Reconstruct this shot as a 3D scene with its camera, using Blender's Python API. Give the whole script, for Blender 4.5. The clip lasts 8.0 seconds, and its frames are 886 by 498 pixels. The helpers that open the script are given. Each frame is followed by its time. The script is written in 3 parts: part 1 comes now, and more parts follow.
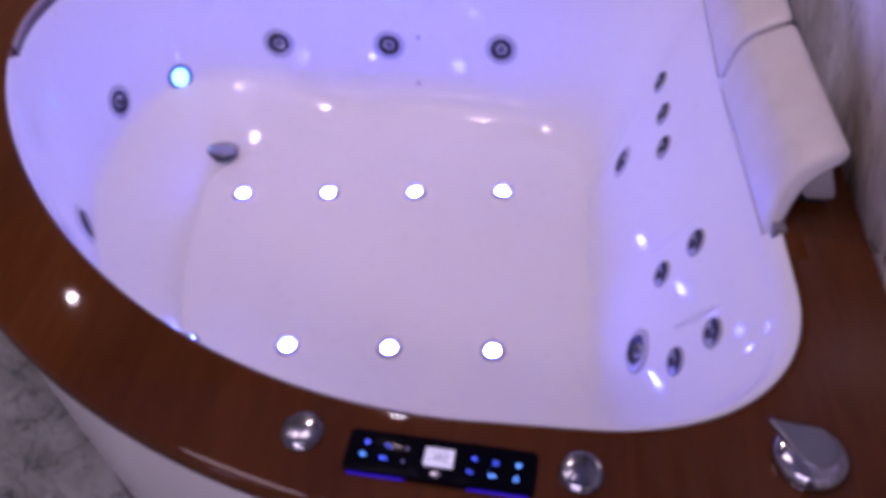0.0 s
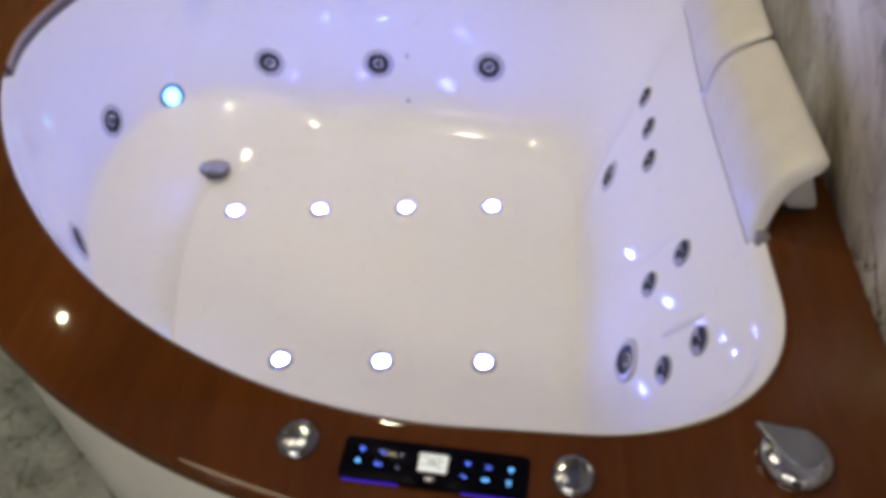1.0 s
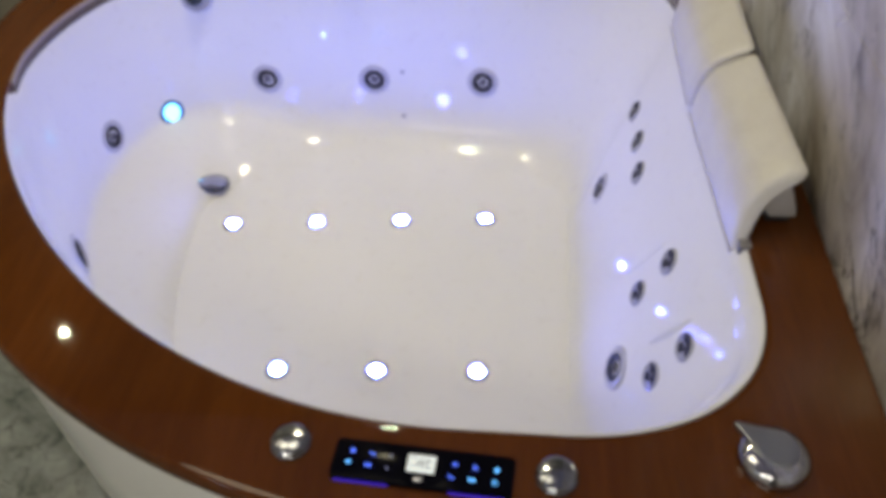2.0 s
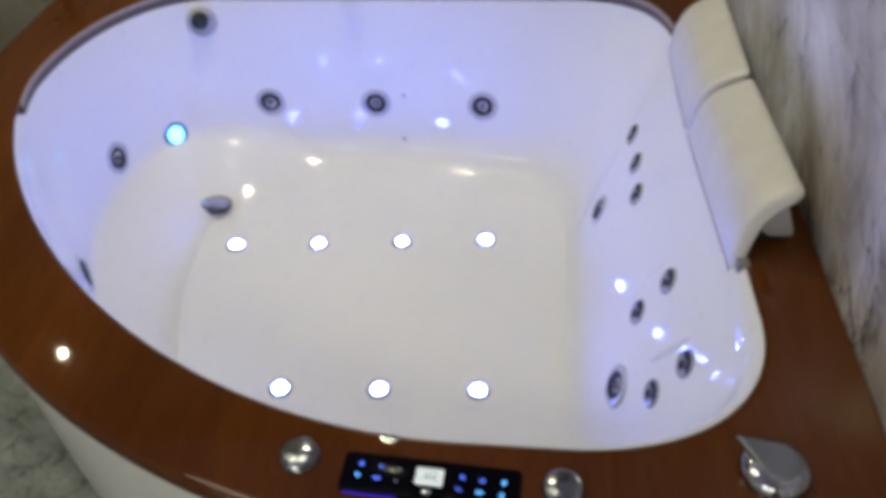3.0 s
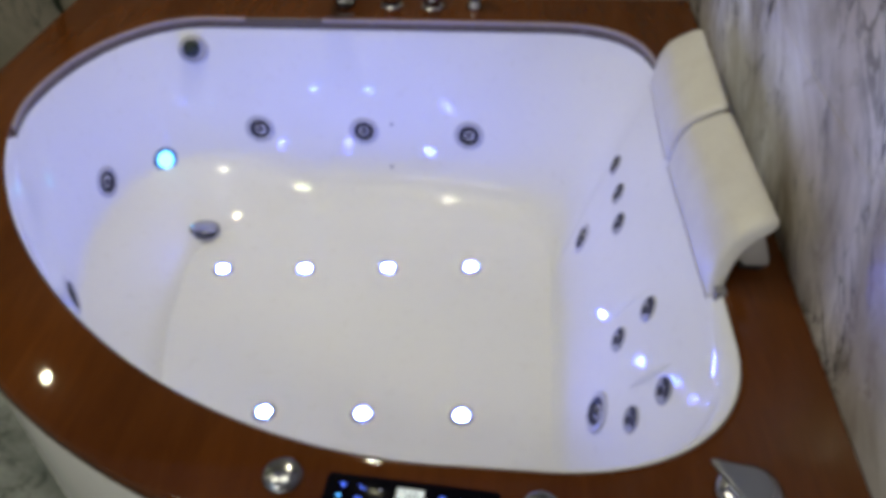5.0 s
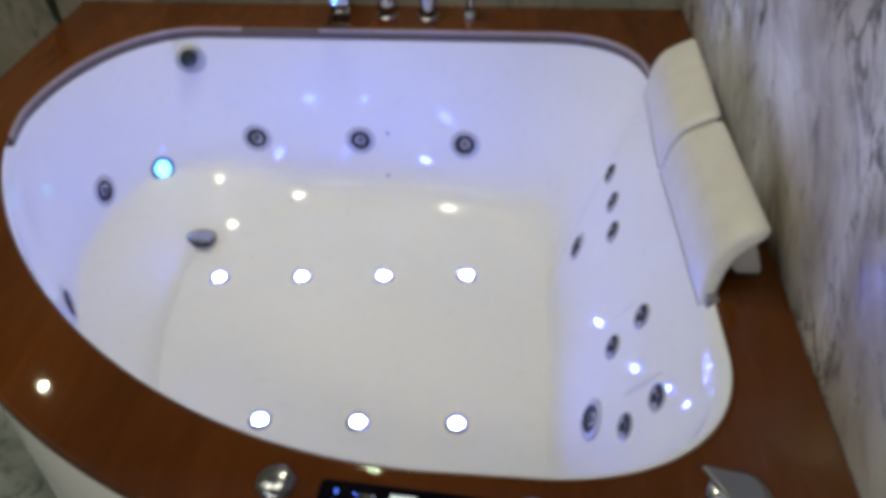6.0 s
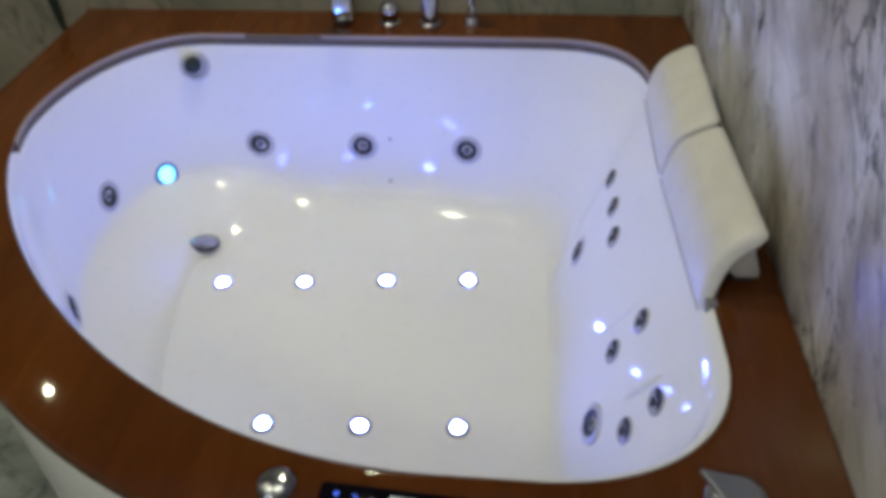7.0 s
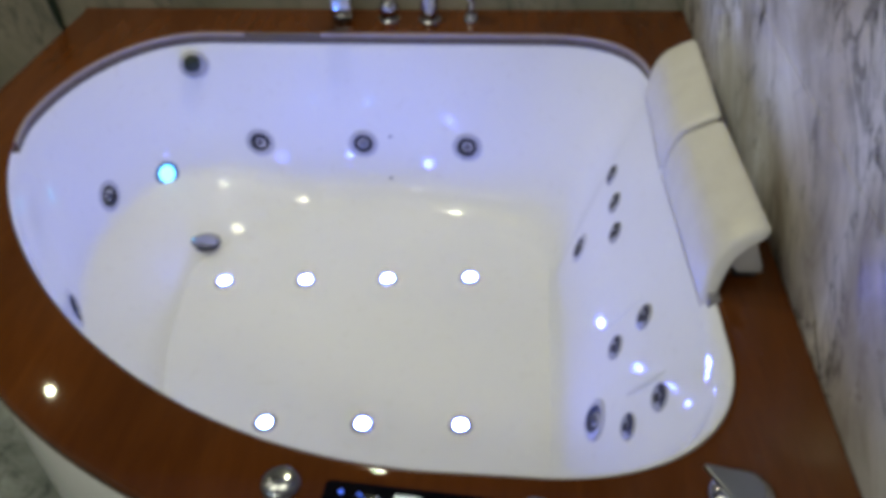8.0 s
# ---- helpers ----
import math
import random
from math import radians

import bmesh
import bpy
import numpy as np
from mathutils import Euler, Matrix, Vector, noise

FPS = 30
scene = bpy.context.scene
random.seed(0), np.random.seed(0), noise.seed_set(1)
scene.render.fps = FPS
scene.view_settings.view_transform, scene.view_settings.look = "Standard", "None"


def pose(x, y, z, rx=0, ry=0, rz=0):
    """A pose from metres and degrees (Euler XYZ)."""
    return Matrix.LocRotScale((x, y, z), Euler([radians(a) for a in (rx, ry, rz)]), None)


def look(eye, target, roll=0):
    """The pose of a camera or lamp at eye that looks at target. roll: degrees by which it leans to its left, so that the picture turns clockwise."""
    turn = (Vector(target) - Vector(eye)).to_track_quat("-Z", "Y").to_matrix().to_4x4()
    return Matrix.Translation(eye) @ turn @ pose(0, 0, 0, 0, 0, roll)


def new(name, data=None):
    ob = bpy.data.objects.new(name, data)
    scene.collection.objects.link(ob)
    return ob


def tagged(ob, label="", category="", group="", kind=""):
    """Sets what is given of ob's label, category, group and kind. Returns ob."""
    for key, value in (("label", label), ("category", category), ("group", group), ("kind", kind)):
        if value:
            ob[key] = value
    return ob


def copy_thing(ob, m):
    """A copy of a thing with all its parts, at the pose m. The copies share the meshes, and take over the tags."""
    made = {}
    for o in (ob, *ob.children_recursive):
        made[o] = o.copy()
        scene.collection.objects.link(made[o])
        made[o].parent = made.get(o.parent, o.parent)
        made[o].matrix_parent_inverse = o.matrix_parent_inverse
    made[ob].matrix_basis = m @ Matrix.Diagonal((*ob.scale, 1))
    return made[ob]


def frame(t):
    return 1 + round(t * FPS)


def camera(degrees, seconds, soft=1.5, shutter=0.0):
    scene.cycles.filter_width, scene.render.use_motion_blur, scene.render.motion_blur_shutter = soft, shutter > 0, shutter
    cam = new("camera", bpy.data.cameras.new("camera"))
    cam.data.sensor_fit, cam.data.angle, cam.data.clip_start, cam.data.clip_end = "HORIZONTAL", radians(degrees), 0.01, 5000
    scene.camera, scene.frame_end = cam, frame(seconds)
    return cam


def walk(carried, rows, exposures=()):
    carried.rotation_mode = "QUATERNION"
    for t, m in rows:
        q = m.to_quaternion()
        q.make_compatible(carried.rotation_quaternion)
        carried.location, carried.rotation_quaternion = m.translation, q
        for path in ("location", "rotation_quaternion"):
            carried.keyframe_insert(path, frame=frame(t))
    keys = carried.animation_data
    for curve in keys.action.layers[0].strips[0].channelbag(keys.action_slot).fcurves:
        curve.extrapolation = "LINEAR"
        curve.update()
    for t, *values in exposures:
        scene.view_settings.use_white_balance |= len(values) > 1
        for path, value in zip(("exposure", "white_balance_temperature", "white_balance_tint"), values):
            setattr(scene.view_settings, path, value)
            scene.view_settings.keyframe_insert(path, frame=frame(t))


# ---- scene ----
# ---------------------------------------------------------------- camera
cam = camera(55.2, 8.0, 5.2)
PATH = [
    (0, (0.126, 0.022, 1.458), (-0.051, 1.396, 0.016), -3.0),
    (0.5, (0.119, 0.007, 1.465), (-0.046, 1.41, 0.049), -2.8),
    (0.8, (0.122, 0.001, 1.474), (-0.035, 1.407, 0.06), -2.6),
    (1, (0.125, -0.002, 1.465), (-0.028, 1.408, 0.055), -2.7),
    (1.5, (0.133, -0.014, 1.47), (-0.019, 1.401, 0.065), -2.9),
    (2, (0.145, -0.032, 1.48), (-0.014, 1.405, 0.098), -3.0),
    (3.5, (0.125, -0.067, 1.49), (-0.007, 1.428, 0.168), -1.9),
    (4, (0.127, -0.076, 1.492), (0.006, 1.434, 0.186), -1.3),
    (4.5, (0.133, -0.077, 1.497), (0.014, 1.441, 0.2), -1.0),
    (6, (0.147, -0.084, 1.504), (0.029, 1.455, 0.232), -1.0),
    (6.5, (0.153, -0.089, 1.508), (0.033, 1.453, 0.241), -1.0),
    (7, (0.155, -0.092, 1.509), (0.025, 1.454, 0.248), -1.3),
    (7.5, (0.153, -0.095, 1.507), (0.026, 1.452, 0.245), -1.6),
    (8, (0.151, -0.091, 1.508), (0.022, 1.452, 0.241), -1.7),
]
walk(cam, [(t, look(e, g, r)) for t, e, g, r in PATH],
     [(0.0, -0.29, 5700, 70), (0.5, -0.40, 5700, 70), (0.67, -0.32, 5700, 70), (0.80, -0.02, 6950, 15), (1.5, 0.08, 7130, 12), (2.2, 0.06, 6700, 9),
      (3.5, -0.04, 6480, 8), (5.5, -0.06, 6450, 6), (8.0, -0.08, 6430, 2)])

# ---------------------------------------------------------------- light
WARM = (1.0, 0.93, 0.64)
SOFT = (1.0, 0.95, 0.82)
DAY = (0.62, 0.76, 1.0)
COOL = (0.10, 0.16, 1.0)
COOL_FILL_WATTS = 2.0           # each cool fill light added in the unseen ceiling
OVER_FILL_WATTS = 3.0           # each wide warm fill added over the tub, out of view
FRONT_FILL_WATTS = 9.0          # each wide warm fill added before the tub to brighten the apron
SPOT_WATTS = 0.5           # the outer wall spotlight
MIDDLE_WATTS = 4.7         # the one over the tub
LED_POWER = 640.0           # floor light lenses
CHROMO_POWER = 3.6        # colour-change light

world = bpy.data.worlds.new("world")
world.use_nodes = True
scene.world = world
world.node_tree.nodes["Background"].inputs[0].default_value = (0.9, 0.95, 1.0, 1)
world.node_tree.nodes["Background"].inputs[1].default_value = 0.02


# ---------------------------------------------------------------- materials
class Nodes:
    """A small builder for one procedural material."""

    def __init__(self, name, rough=0.5, metal=0.0, base=(0.8, 0.8, 0.8), coat=0.0):
        self.mat = bpy.data.materials.new(name)
        self.mat.use_nodes = True
        self.tree = self.mat.node_tree
        self.bsdf = self.tree.nodes["Principled BSDF"]
        self.set("Base Color", (*base, 1))
        self.set("Roughness", rough)
        self.set("Metallic", metal)
        self.set("Coat Weight", coat)

    def set(self, socket, value):
        self.bsdf.inputs[socket].default_value = value

    def add(self, kind, **values):
        node = self.tree.nodes.new(kind)
        for key, value in values.items():
            node.inputs[key].default_value = value
        return node

    def link(self, a, out, b, into):
        self.tree.links.new(a.outputs[out], b.inputs[into])

    def coords(self, scale=(1, 1, 1), turn=(0, 0, 0), shared=False):
        """Coordinates of the object itself, or of the room for slabs cut from one block."""
        c = self.tree.nodes.new("ShaderNodeNewGeometry" if shared else "ShaderNodeTexCoord")
        r = self.add("ShaderNodeMapping", Rotation=turn)
        m = self.add("ShaderNodeMapping", Scale=scale)
        self.link(c, "Position" if shared else "Object", r, "Vector")
        self.link(r, "Vector", m, "Vector")
        return m

    def noise(self, at, scale, detail=4.0, rough=0.55, warp=0.0):
        n = self.add("ShaderNodeTexNoise", Scale=scale, Detail=detail, Roughness=rough, Distortion=warp)
        self.link(at, "Vector", n, "Vector")
        return n

    def ramp(self, node, out, stops):
        r = self.tree.nodes.new("ShaderNodeValToRGB")
        while len(r.color_ramp.elements) < len(stops):
            r.color_ramp.elements.new(0.5)
        for e, (p, c) in zip(r.color_ramp.elements, stops):
            e.position, e.color = p, (*c, 1) if len(c) == 3 else c
        self.link(node, out, r, "Fac")
        return r

    def mix(self, a, b, fac, kind="MIX"):
        m = self.tree.nodes.new("ShaderNodeMix")
        m.data_type, m.blend_type = "RGBA", kind
        for sock, src in ((m.inputs[0], fac), (m.inputs[6], a), (m.inputs[7], b)):
            if isinstance(src, (int, float)):
                sock.default_value = src
            elif isinstance(src, tuple):
                sock.default_value = (*src, 1)
            else:
                self.tree.links.new(src.outputs[2] if src.bl_idname == "ShaderNodeMix" else src.outputs[0], sock)
        return m

    def colour(self, node):
        self.tree.links.new(node.outputs[2] if node.bl_idname == "ShaderNodeMix" else node.outputs[0], self.bsdf.inputs["Base Color"])

    def rough(self, node, low, high, out=0):
        r = self.add("ShaderNodeMapRange")
        r.inputs["To Min"].default_value, r.inputs["To Max"].default_value = low, high
        self.tree.links.new(node.outputs[out], r.inputs["Value"])
        self.tree.links.new(r.outputs[0], self.bsdf.inputs["Roughness"])

    def bump(self, node, strength, distance, out=0):
        b = self.add("ShaderNodeBump", Strength=strength, Distance=distance)
        self.tree.links.new(node.outputs[out], b.inputs["Height"])
        self.link(b, "Normal", self.bsdf, "Normal")


def acrylic(name, base):
    m = Nodes(name, 0.09, 0, base)
    m.set("Specular IOR Level", 0.19)
    at = m.coords()
    wide, fine = m.noise(at, 3.0, 3), m.noise(at, 45.0, 5)
    tone = m.ramp(wide, 0, [(0.3, tuple(c * 0.97 for c in base)), (0.7, base)])
    specks = m.ramp(fine, 0, [(0.28, (0.93, 0.92, 0.90)), (0.42, (1, 1, 1))])
    m.colour(m.mix(tone, specks, 0.6, "MULTIPLY"))
    m.rough(fine, 0.04, 0.09)
    m.bump(m.noise(at, 7.0, 2), 0.012, 0.004)
    return m.mat


def wood(name):
    m = Nodes(name, 0.1, 0, (0.1, 0.03, 0.01))
    m.set("Specular IOR Level", 0.32)
    at = m.coords((17, 2.4, 17))
    broad = m.noise(m.coords((5, 0.9, 5)), 1.2, 3, 0.5, 0.6)
    grain = m.noise(at, 2.2, 8, 0.62, 0.9)
    pores = m.noise(m.coords((240, 9, 240)), 2.0, 3)
    a = m.ramp(grain, 0, [(0.25, (0.079, 0.0225, 0.0045)), (0.52, (0.096, 0.0285, 0.0057)), (0.78, (0.116, 0.0365, 0.0074))])
    b = m.ramp(broad, 0, [(0.35, (0.78, 0.74, 0.70)), (0.65, (1.10, 1.08, 1.0))])
    c = m.mix(a, b, 0.85, "MULTIPLY")
    p = m.ramp(pores, 0, [(0.34, (0.75, 0.72, 0.7)), (0.46, (1, 1, 1))])
    m.colour(m.mix(c, p, 0.5, "MULTIPLY"))
    m.rough(grain, 0.03, 0.045)
    m.bump(broad, 0.03, 0.004)
    return m.mat


def marble(name, light, mid, vein, stretch, turn, rough=0.12, veins=1.0, cloud=1.0, stain=(0.62, 0.58, 0.53)):
    """Polished veined stone: clouds, patches of short dark strokes and a few long cracks."""
    m = Nodes(name, rough, 0, light)
    m.set("Specular IOR Level", 0.16)
    flat = m.coords(shared=True)
    lain = m.coords(tuple(0.62 + 0.06 * s for s in stretch), turn, True)
    at = m.coords(stretch, turn, True)
    clouds = m.noise(lain, 2.3 * cloud, 9, 0.66, 1.1)
    half = tuple((p + q) / 2 for p, q in zip(light, mid))
    base = m.ramp(clouds, 0, [(0.36, mid), (0.49, half), (0.60, light)])
    dirt = m.ramp(m.noise(lain, 0.9 * cloud, 3, 0.5, 0.6), 0, [(0.40, stain), (0.58, (1, 1, 1))])
    base = m.mix(base, dirt, 1.0, "MULTIPLY")
    strokes = m.ramp(m.noise(at, 3.2, 9, 0.76, 0.9), 0, [(0.425, (1, 1, 1)), (0.470, (0, 0, 0))])
    patches = m.ramp(m.noise(lain, 2.0, 4, 0.6), 0, [(0.40, (0, 0, 0)), (0.50, (1, 1, 1))])
    strokes = m.mix(strokes, patches, 1.0, "MULTIPLY")
    ridge = m.ramp(m.noise(lain, 1.6, 6, 0.55, 1.8), 0, [(0.487, (0, 0, 0)), (0.499, (0.9, 0.9, 0.9)), (0.510, (0, 0, 0))])
    broken = m.ramp(m.noise(flat, 3.1, 3), 0, [(0.45, (0, 0, 0)), (0.60, (1, 1, 1))])
    hairs = m.ramp(m.noise(at, 1.5, 7, 0.62, 0.6), 0, [(0.462, (0, 0, 0)), (0.490, (0.85, 0.85, 0.85)), (0.505, (0.85, 0.85, 0.85)), (0.525, (0, 0, 0))])
    strokes = m.mix(strokes, m.mix(hairs, broken, 1.0, "MULTIPLY"), 1.0, "ADD")
    lines = m.mix(strokes, m.mix(ridge, broken, 1.0, "MULTIPLY"), 1.0, "ADD")
    dim = m.mix(lines, (veins, veins, veins), 1.0, "MULTIPLY")
    grains = m.ramp(m.noise(flat, 90, 4), 0, [(0.3, (0.9, 0.9, 0.9)), (0.6, (1, 1, 1))])
    m.colour(m.mix(m.mix(base, vein, dim), grains, 0.6, "MULTIPLY"))
    m.rough(m.noise(flat, 12, 4), rough * 0.7, rough * 1.6)
    return m.mat


def plain(name, base, rough=0.5, metal=0.0, grain=30.0, depth=0.0, coat=0.0):
    m = Nodes(name, rough, metal, base, coat)
    at = m.coords()
    n = m.noise(at, grain, 5)
    w = m.noise(at, grain / 12, 3)
    tone = m.ramp(n, 0, [(0.3, tuple(c * 0.93 for c in base)), (0.7, base)])
    stain = m.ramp(w, 0, [(0.35, (0.93, 0.92, 0.91)), (0.6, (1, 1, 1))])
    m.colour(m.mix(tone, stain, 0.8, "MULTIPLY"))
    m.rough(n, rough * 0.8, min(1, rough * 1.25))
    if depth:
        m.bump(n, 0.4, depth)
    return m.mat


def glow(name, colour, strength):
    m = Nodes(name, 0.25, 0, tuple(min(0.8, c) for c in colour))
    m.set("Emission Color", (*colour, 1))
    m.set("Emission Strength", strength)
    return m.mat


ACRYLIC = acrylic("white_acrylic", (0.80, 0.795, 0.775))
APRON = acrylic("apron_acrylic", (0.87, 0.855, 0.81))
WOOD = wood("lacquered_wood")
WALL_STONE = marble("wall_marble", (0.84, 0.85, 0.91), (0.40, 0.375, 0.34), (0.035, 0.032, 0.028),
                    (8.5, 8.5, 2.1), (radians(38), 0, 0), 0.27, 0.80, 1.3, (0.62, 0.56, 0.48))
BACK_STONE = marble("back_wall_marble", (0.40, 0.365, 0.30), (0.20, 0.215, 0.165), (0.02, 0.03, 0.022),
                    (4.0, 4.0, 1.2), (0, radians(12), 0), 0.34, 0.35, 0.6)
FLOOR_STONE = marble("floor_marble", (0.47, 0.48, 0.42), (0.19, 0.205, 0.17), (0.04, 0.045, 0.04),
                     (4.0, 5.0, 2.0), (0, 0, radians(35)), 0.16, 0.5, 1.3)
GROUT = plain("grout", (0.46, 0.45, 0.44), 0.85)
PLASTER = plain("ceiling_paint", (0.78, 0.76, 0.72), 0.8, 0, 40, 0.001)
CHROME = plain("chrome", (0.80, 0.80, 0.82), 0.07, 1.0)
DULL_CHROME = plain("worn_chrome", (0.48, 0.48, 0.51), 0.28, 1.0)
RING = plain("jet_ring_plastic", (0.50, 0.50, 0.54), 0.28, 0.0, 60)
LIGHT_TRIM = plain("light_ring_plastic", (0.36, 0.35, 0.38), 0.3, 0.0, 60)
PALE_JET = plain("pale_jet_plastic", (0.34, 0.34, 0.38), 0.3, 0.0, 60)
SMOKE = plain("jet_dark_plastic", (0.016, 0.016, 0.020), 0.52, 0.0, 60)
MATT = plain("jet_matt_plastic", (0.014, 0.014, 0.017), 0.7, 0.0, 60)
NOZZLE = plain("jet_nozzle", (0.10, 0.10, 0.115), 0.3, 0.2)
KNOB = plain("smoked_chrome", (0.31, 0.32, 0.345), 0.13, 1.0)
SATIN = plain("satin_chrome", (0.33, 0.345, 0.37), 0.30, 1.0)
TRIM = plain("edge_trim_plastic", (0.33, 0.265, 0.26), 0.22, 0.0, 50)
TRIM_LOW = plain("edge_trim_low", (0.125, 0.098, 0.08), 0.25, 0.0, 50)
TAP = plain("tap_chrome", (0.50, 0.50, 0.53), 0.06, 1.0)
TRIM_DARK = plain("edge_trim_dark", (0.13, 0.095, 0.07), 0.25, 0.0, 50)
PILLOW = plain("white_leatherette", (0.70, 0.675, 0.62), 0.42, 0, 220, 0.0006)
EDGE_SHADE = plain("edge_shade", (0.56, 0.55, 0.60), 0.5, 0, 120)
STRAP = plain("grey_strap", (0.22, 0.21, 0.22), 0.6, 0, 120)
PILLOW_FOOT = plain("grey_foam", (0.50, 0.48, 0.46), 0.7, 0, 120)
BLACK = plain("black_glass", (0.003, 0.003, 0.006), 0.12, 0, 40)
BLACK.node_tree.nodes["Principled BSDF"].inputs["Specular IOR Level"].default_value = 0.02
HOSE = plain("green_rubber", (0.012, 0.022, 0.014), 0.5)
GAP_SHADE = plain("gap_shade", (0.10, 0.085, 0.07), 0.6)
LED = glow("led_lens", COOL, LED_POWER)
LED_GREEN = glow("led_lens_greenish", (0.11, 0.24, 0.95), LED_POWER * 0.9)
CHROMO = glow("chromo_lens", (0.18, 0.62, 1.0), CHROMO_POWER)
CHROMO_RING = plain("chromo_ring", (0.05, 0.16, 0.45), 0.2, 0.2)
LCD = glow("lcd_backlight", (0.74, 0.86, 1.0), 0.36)
LCD_INK = plain("lcd_ink", (0.06, 0.07, 0.09), 0.5)
ICON_CYAN = glow("icon_cyan", (0.10, 0.42, 1.0), 1.9)
ICON_BLUE = glow("icon_blue", (0.08, 0.17, 1.0), 1.5)
ICON_DIM = glow("icon_dim", (0.25, 0.27, 0.5), 0.5)
EDGE_GLOW = glow("panel_edge_glow", (0.06, 0.02, 0.9), 0.38)
BULB = glow("cool_fill_diffuser", DAY, 4.0)
SPOT_BULB = glow("spotlight_lens", WARM, 20.0)
WIDE_BULB = glow("wide_fill_diffuser", SOFT, 1.5)


# ---------------------------------------------------------------- mesh helpers
def world_of(ob):
    """The pose of an object in the world, parents included."""
    if ob.parent is None:
        return ob.matrix_basis.copy()
    return world_of(ob.parent) @ ob.matrix_parent_inverse @ ob.matrix_basis


def mesh_of(name, bm, material, sharp=0.6):
    for f in bm.faces:
        f.smooth = True
    for e in bm.edges:
        if len(e.link_faces) == 2 and e.calc_face_angle(0) > sharp:
            e.smooth = False
    me = bpy.data.meshes.new(name)
    bm.to_mesh(me)
    bm.free()
    me.materials.append(material)
    return me


def part(name, shape, material=None, parent=None, label="", m=None):
    """Links a bmesh, or a mesh that is shared, as one object, under a thing or a part; m is its pose in the world."""
    me = shape if isinstance(shape, bpy.types.Mesh) else mesh_of(name, shape, material)
    ob = new(name, me)
    ob.matrix_basis = m if m is not None else Matrix.Identity(4)
    if parent is not None:
        ob.parent = parent
        ob.matrix_parent_inverse = world_of(parent).inverted()
    return tagged(ob, label)


def thing(name, at, label, category, group="", kind=""):
    ob = new(name)
    ob.empty_display_size = 0.05
    ob.matrix_basis = Matrix.Translation(at)
    return tagged(ob, label, category, group, kind)


def lathe(profile, n=28):
    """Turns (radius, height) steps round z; a radius of 0 closes the end."""
    bm = bmesh.new()
    rings = []
    for r, z in profile:
        if r <= 1e-6:
            rings.append([bm.verts.new((0, 0, z))])
        else:
            rings.append([bm.verts.new((r * math.cos(k * math.tau / n), r * math.sin(k * math.tau / n), z)) for k in range(n)])
    for a, b in zip(rings, rings[1:]):
        for k in range(n):
            j = (k + 1) % n
            if len(a) == 1 and len(b) > 1:
                bm.faces.new((a[0], b[j], b[k]))
            elif len(b) == 1 and len(a) > 1:
                bm.faces.new((a[k], a[j], b[0]))
            elif len(a) > 1:
                bm.faces.new((a[k], a[j], b[j], b[k]))
    bmesh.ops.recalc_face_normals(bm, faces=bm.faces)
    return bm


def block(x0, y0, z0, x1, y1, z1, bevel=0.0, steps=2):
    bm = bmesh.new()
    bmesh.ops.create_cube(bm, size=1)
    for v in bm.verts:
        v.co = Vector((x0 + (v.co.x + 0.5) * (x1 - x0), y0 + (v.co.y + 0.5) * (y1 - y0), z0 + (v.co.z + 0.5) * (z1 - z0)))
    if bevel:
        bmesh.ops.bevel(bm, geom=bm.edges[:], offset=bevel, segments=steps, profile=0.6, affect="EDGES")
    return bm


def prism(outline, z0, z1, bevel=0.0, steps=2):
    """A flat outline, raised from z0 to z1."""
    bm = bmesh.new()
    low = [bm.verts.new((x, y, z0)) for x, y in outline]
    high = [bm.verts.new((x, y, z1)) for x, y in outline]
    n = len(outline)
    bm.faces.new(high)
    bm.faces.new(low[::-1])
    for k in range(n):
        bm.faces.new((low[k], low[(k + 1) % n], high[(k + 1) % n], high[k]))
    bmesh.ops.recalc_face_normals(bm, faces=bm.faces)
    if bevel:
        rim = [e for e in bm.edges if all(abs(v.co.z - z1) < 1e-6 for v in e.verts)]
        bmesh.ops.bevel(bm, geom=rim, offset=bevel, segments=steps, profile=0.5, affect="EDGES")
    return bm


def tube(points, radii, n=16):
    """A round bar through points, closed at both ends."""
    bm = bmesh.new()
    pts = [Vector(p) for p in points]
    rings = []
    for i, p in enumerate(pts):
        d = (pts[min(i + 1, len(pts) - 1)] - pts[max(i - 1, 0)]).normalized()
        q = d.to_track_quat("Z", "Y")
        r = radii[i] if isinstance(radii, (list, tuple)) else radii
        rings.append([bm.verts.new(p + q @ Vector((r * math.cos(k * math.tau / n), r * math.sin(k * math.tau / n), 0))) for k in range(n)])
    for a, b in zip(rings, rings[1:]):
        for k in range(n):
            bm.faces.new((a[k], a[(k + 1) % n], b[(k + 1) % n], b[k]))
    bm.faces.new(rings[0][::-1])
    bm.faces.new(rings[-1])
    bmesh.ops.recalc_face_normals(bm, faces=bm.faces)
    return bm


def arc(a, b, c, d, n=40):
    """A cubic curve from a to d."""
    t = np.linspace(0, 1, n, endpoint=False)[:, None]
    a, b, c, d = (np.array(p, float) for p in (a, b, c, d))
    return (1 - t) ** 3 * a + 3 * t * (1 - t) ** 2 * b + 3 * t * t * (1 - t) * c + t ** 3 * d


def straight(a, d, n=60):
    t = np.linspace(0, 1, n, endpoint=False)[:, None]
    return (1 - t) * np.array(a, float) + t * np.array(d, float)


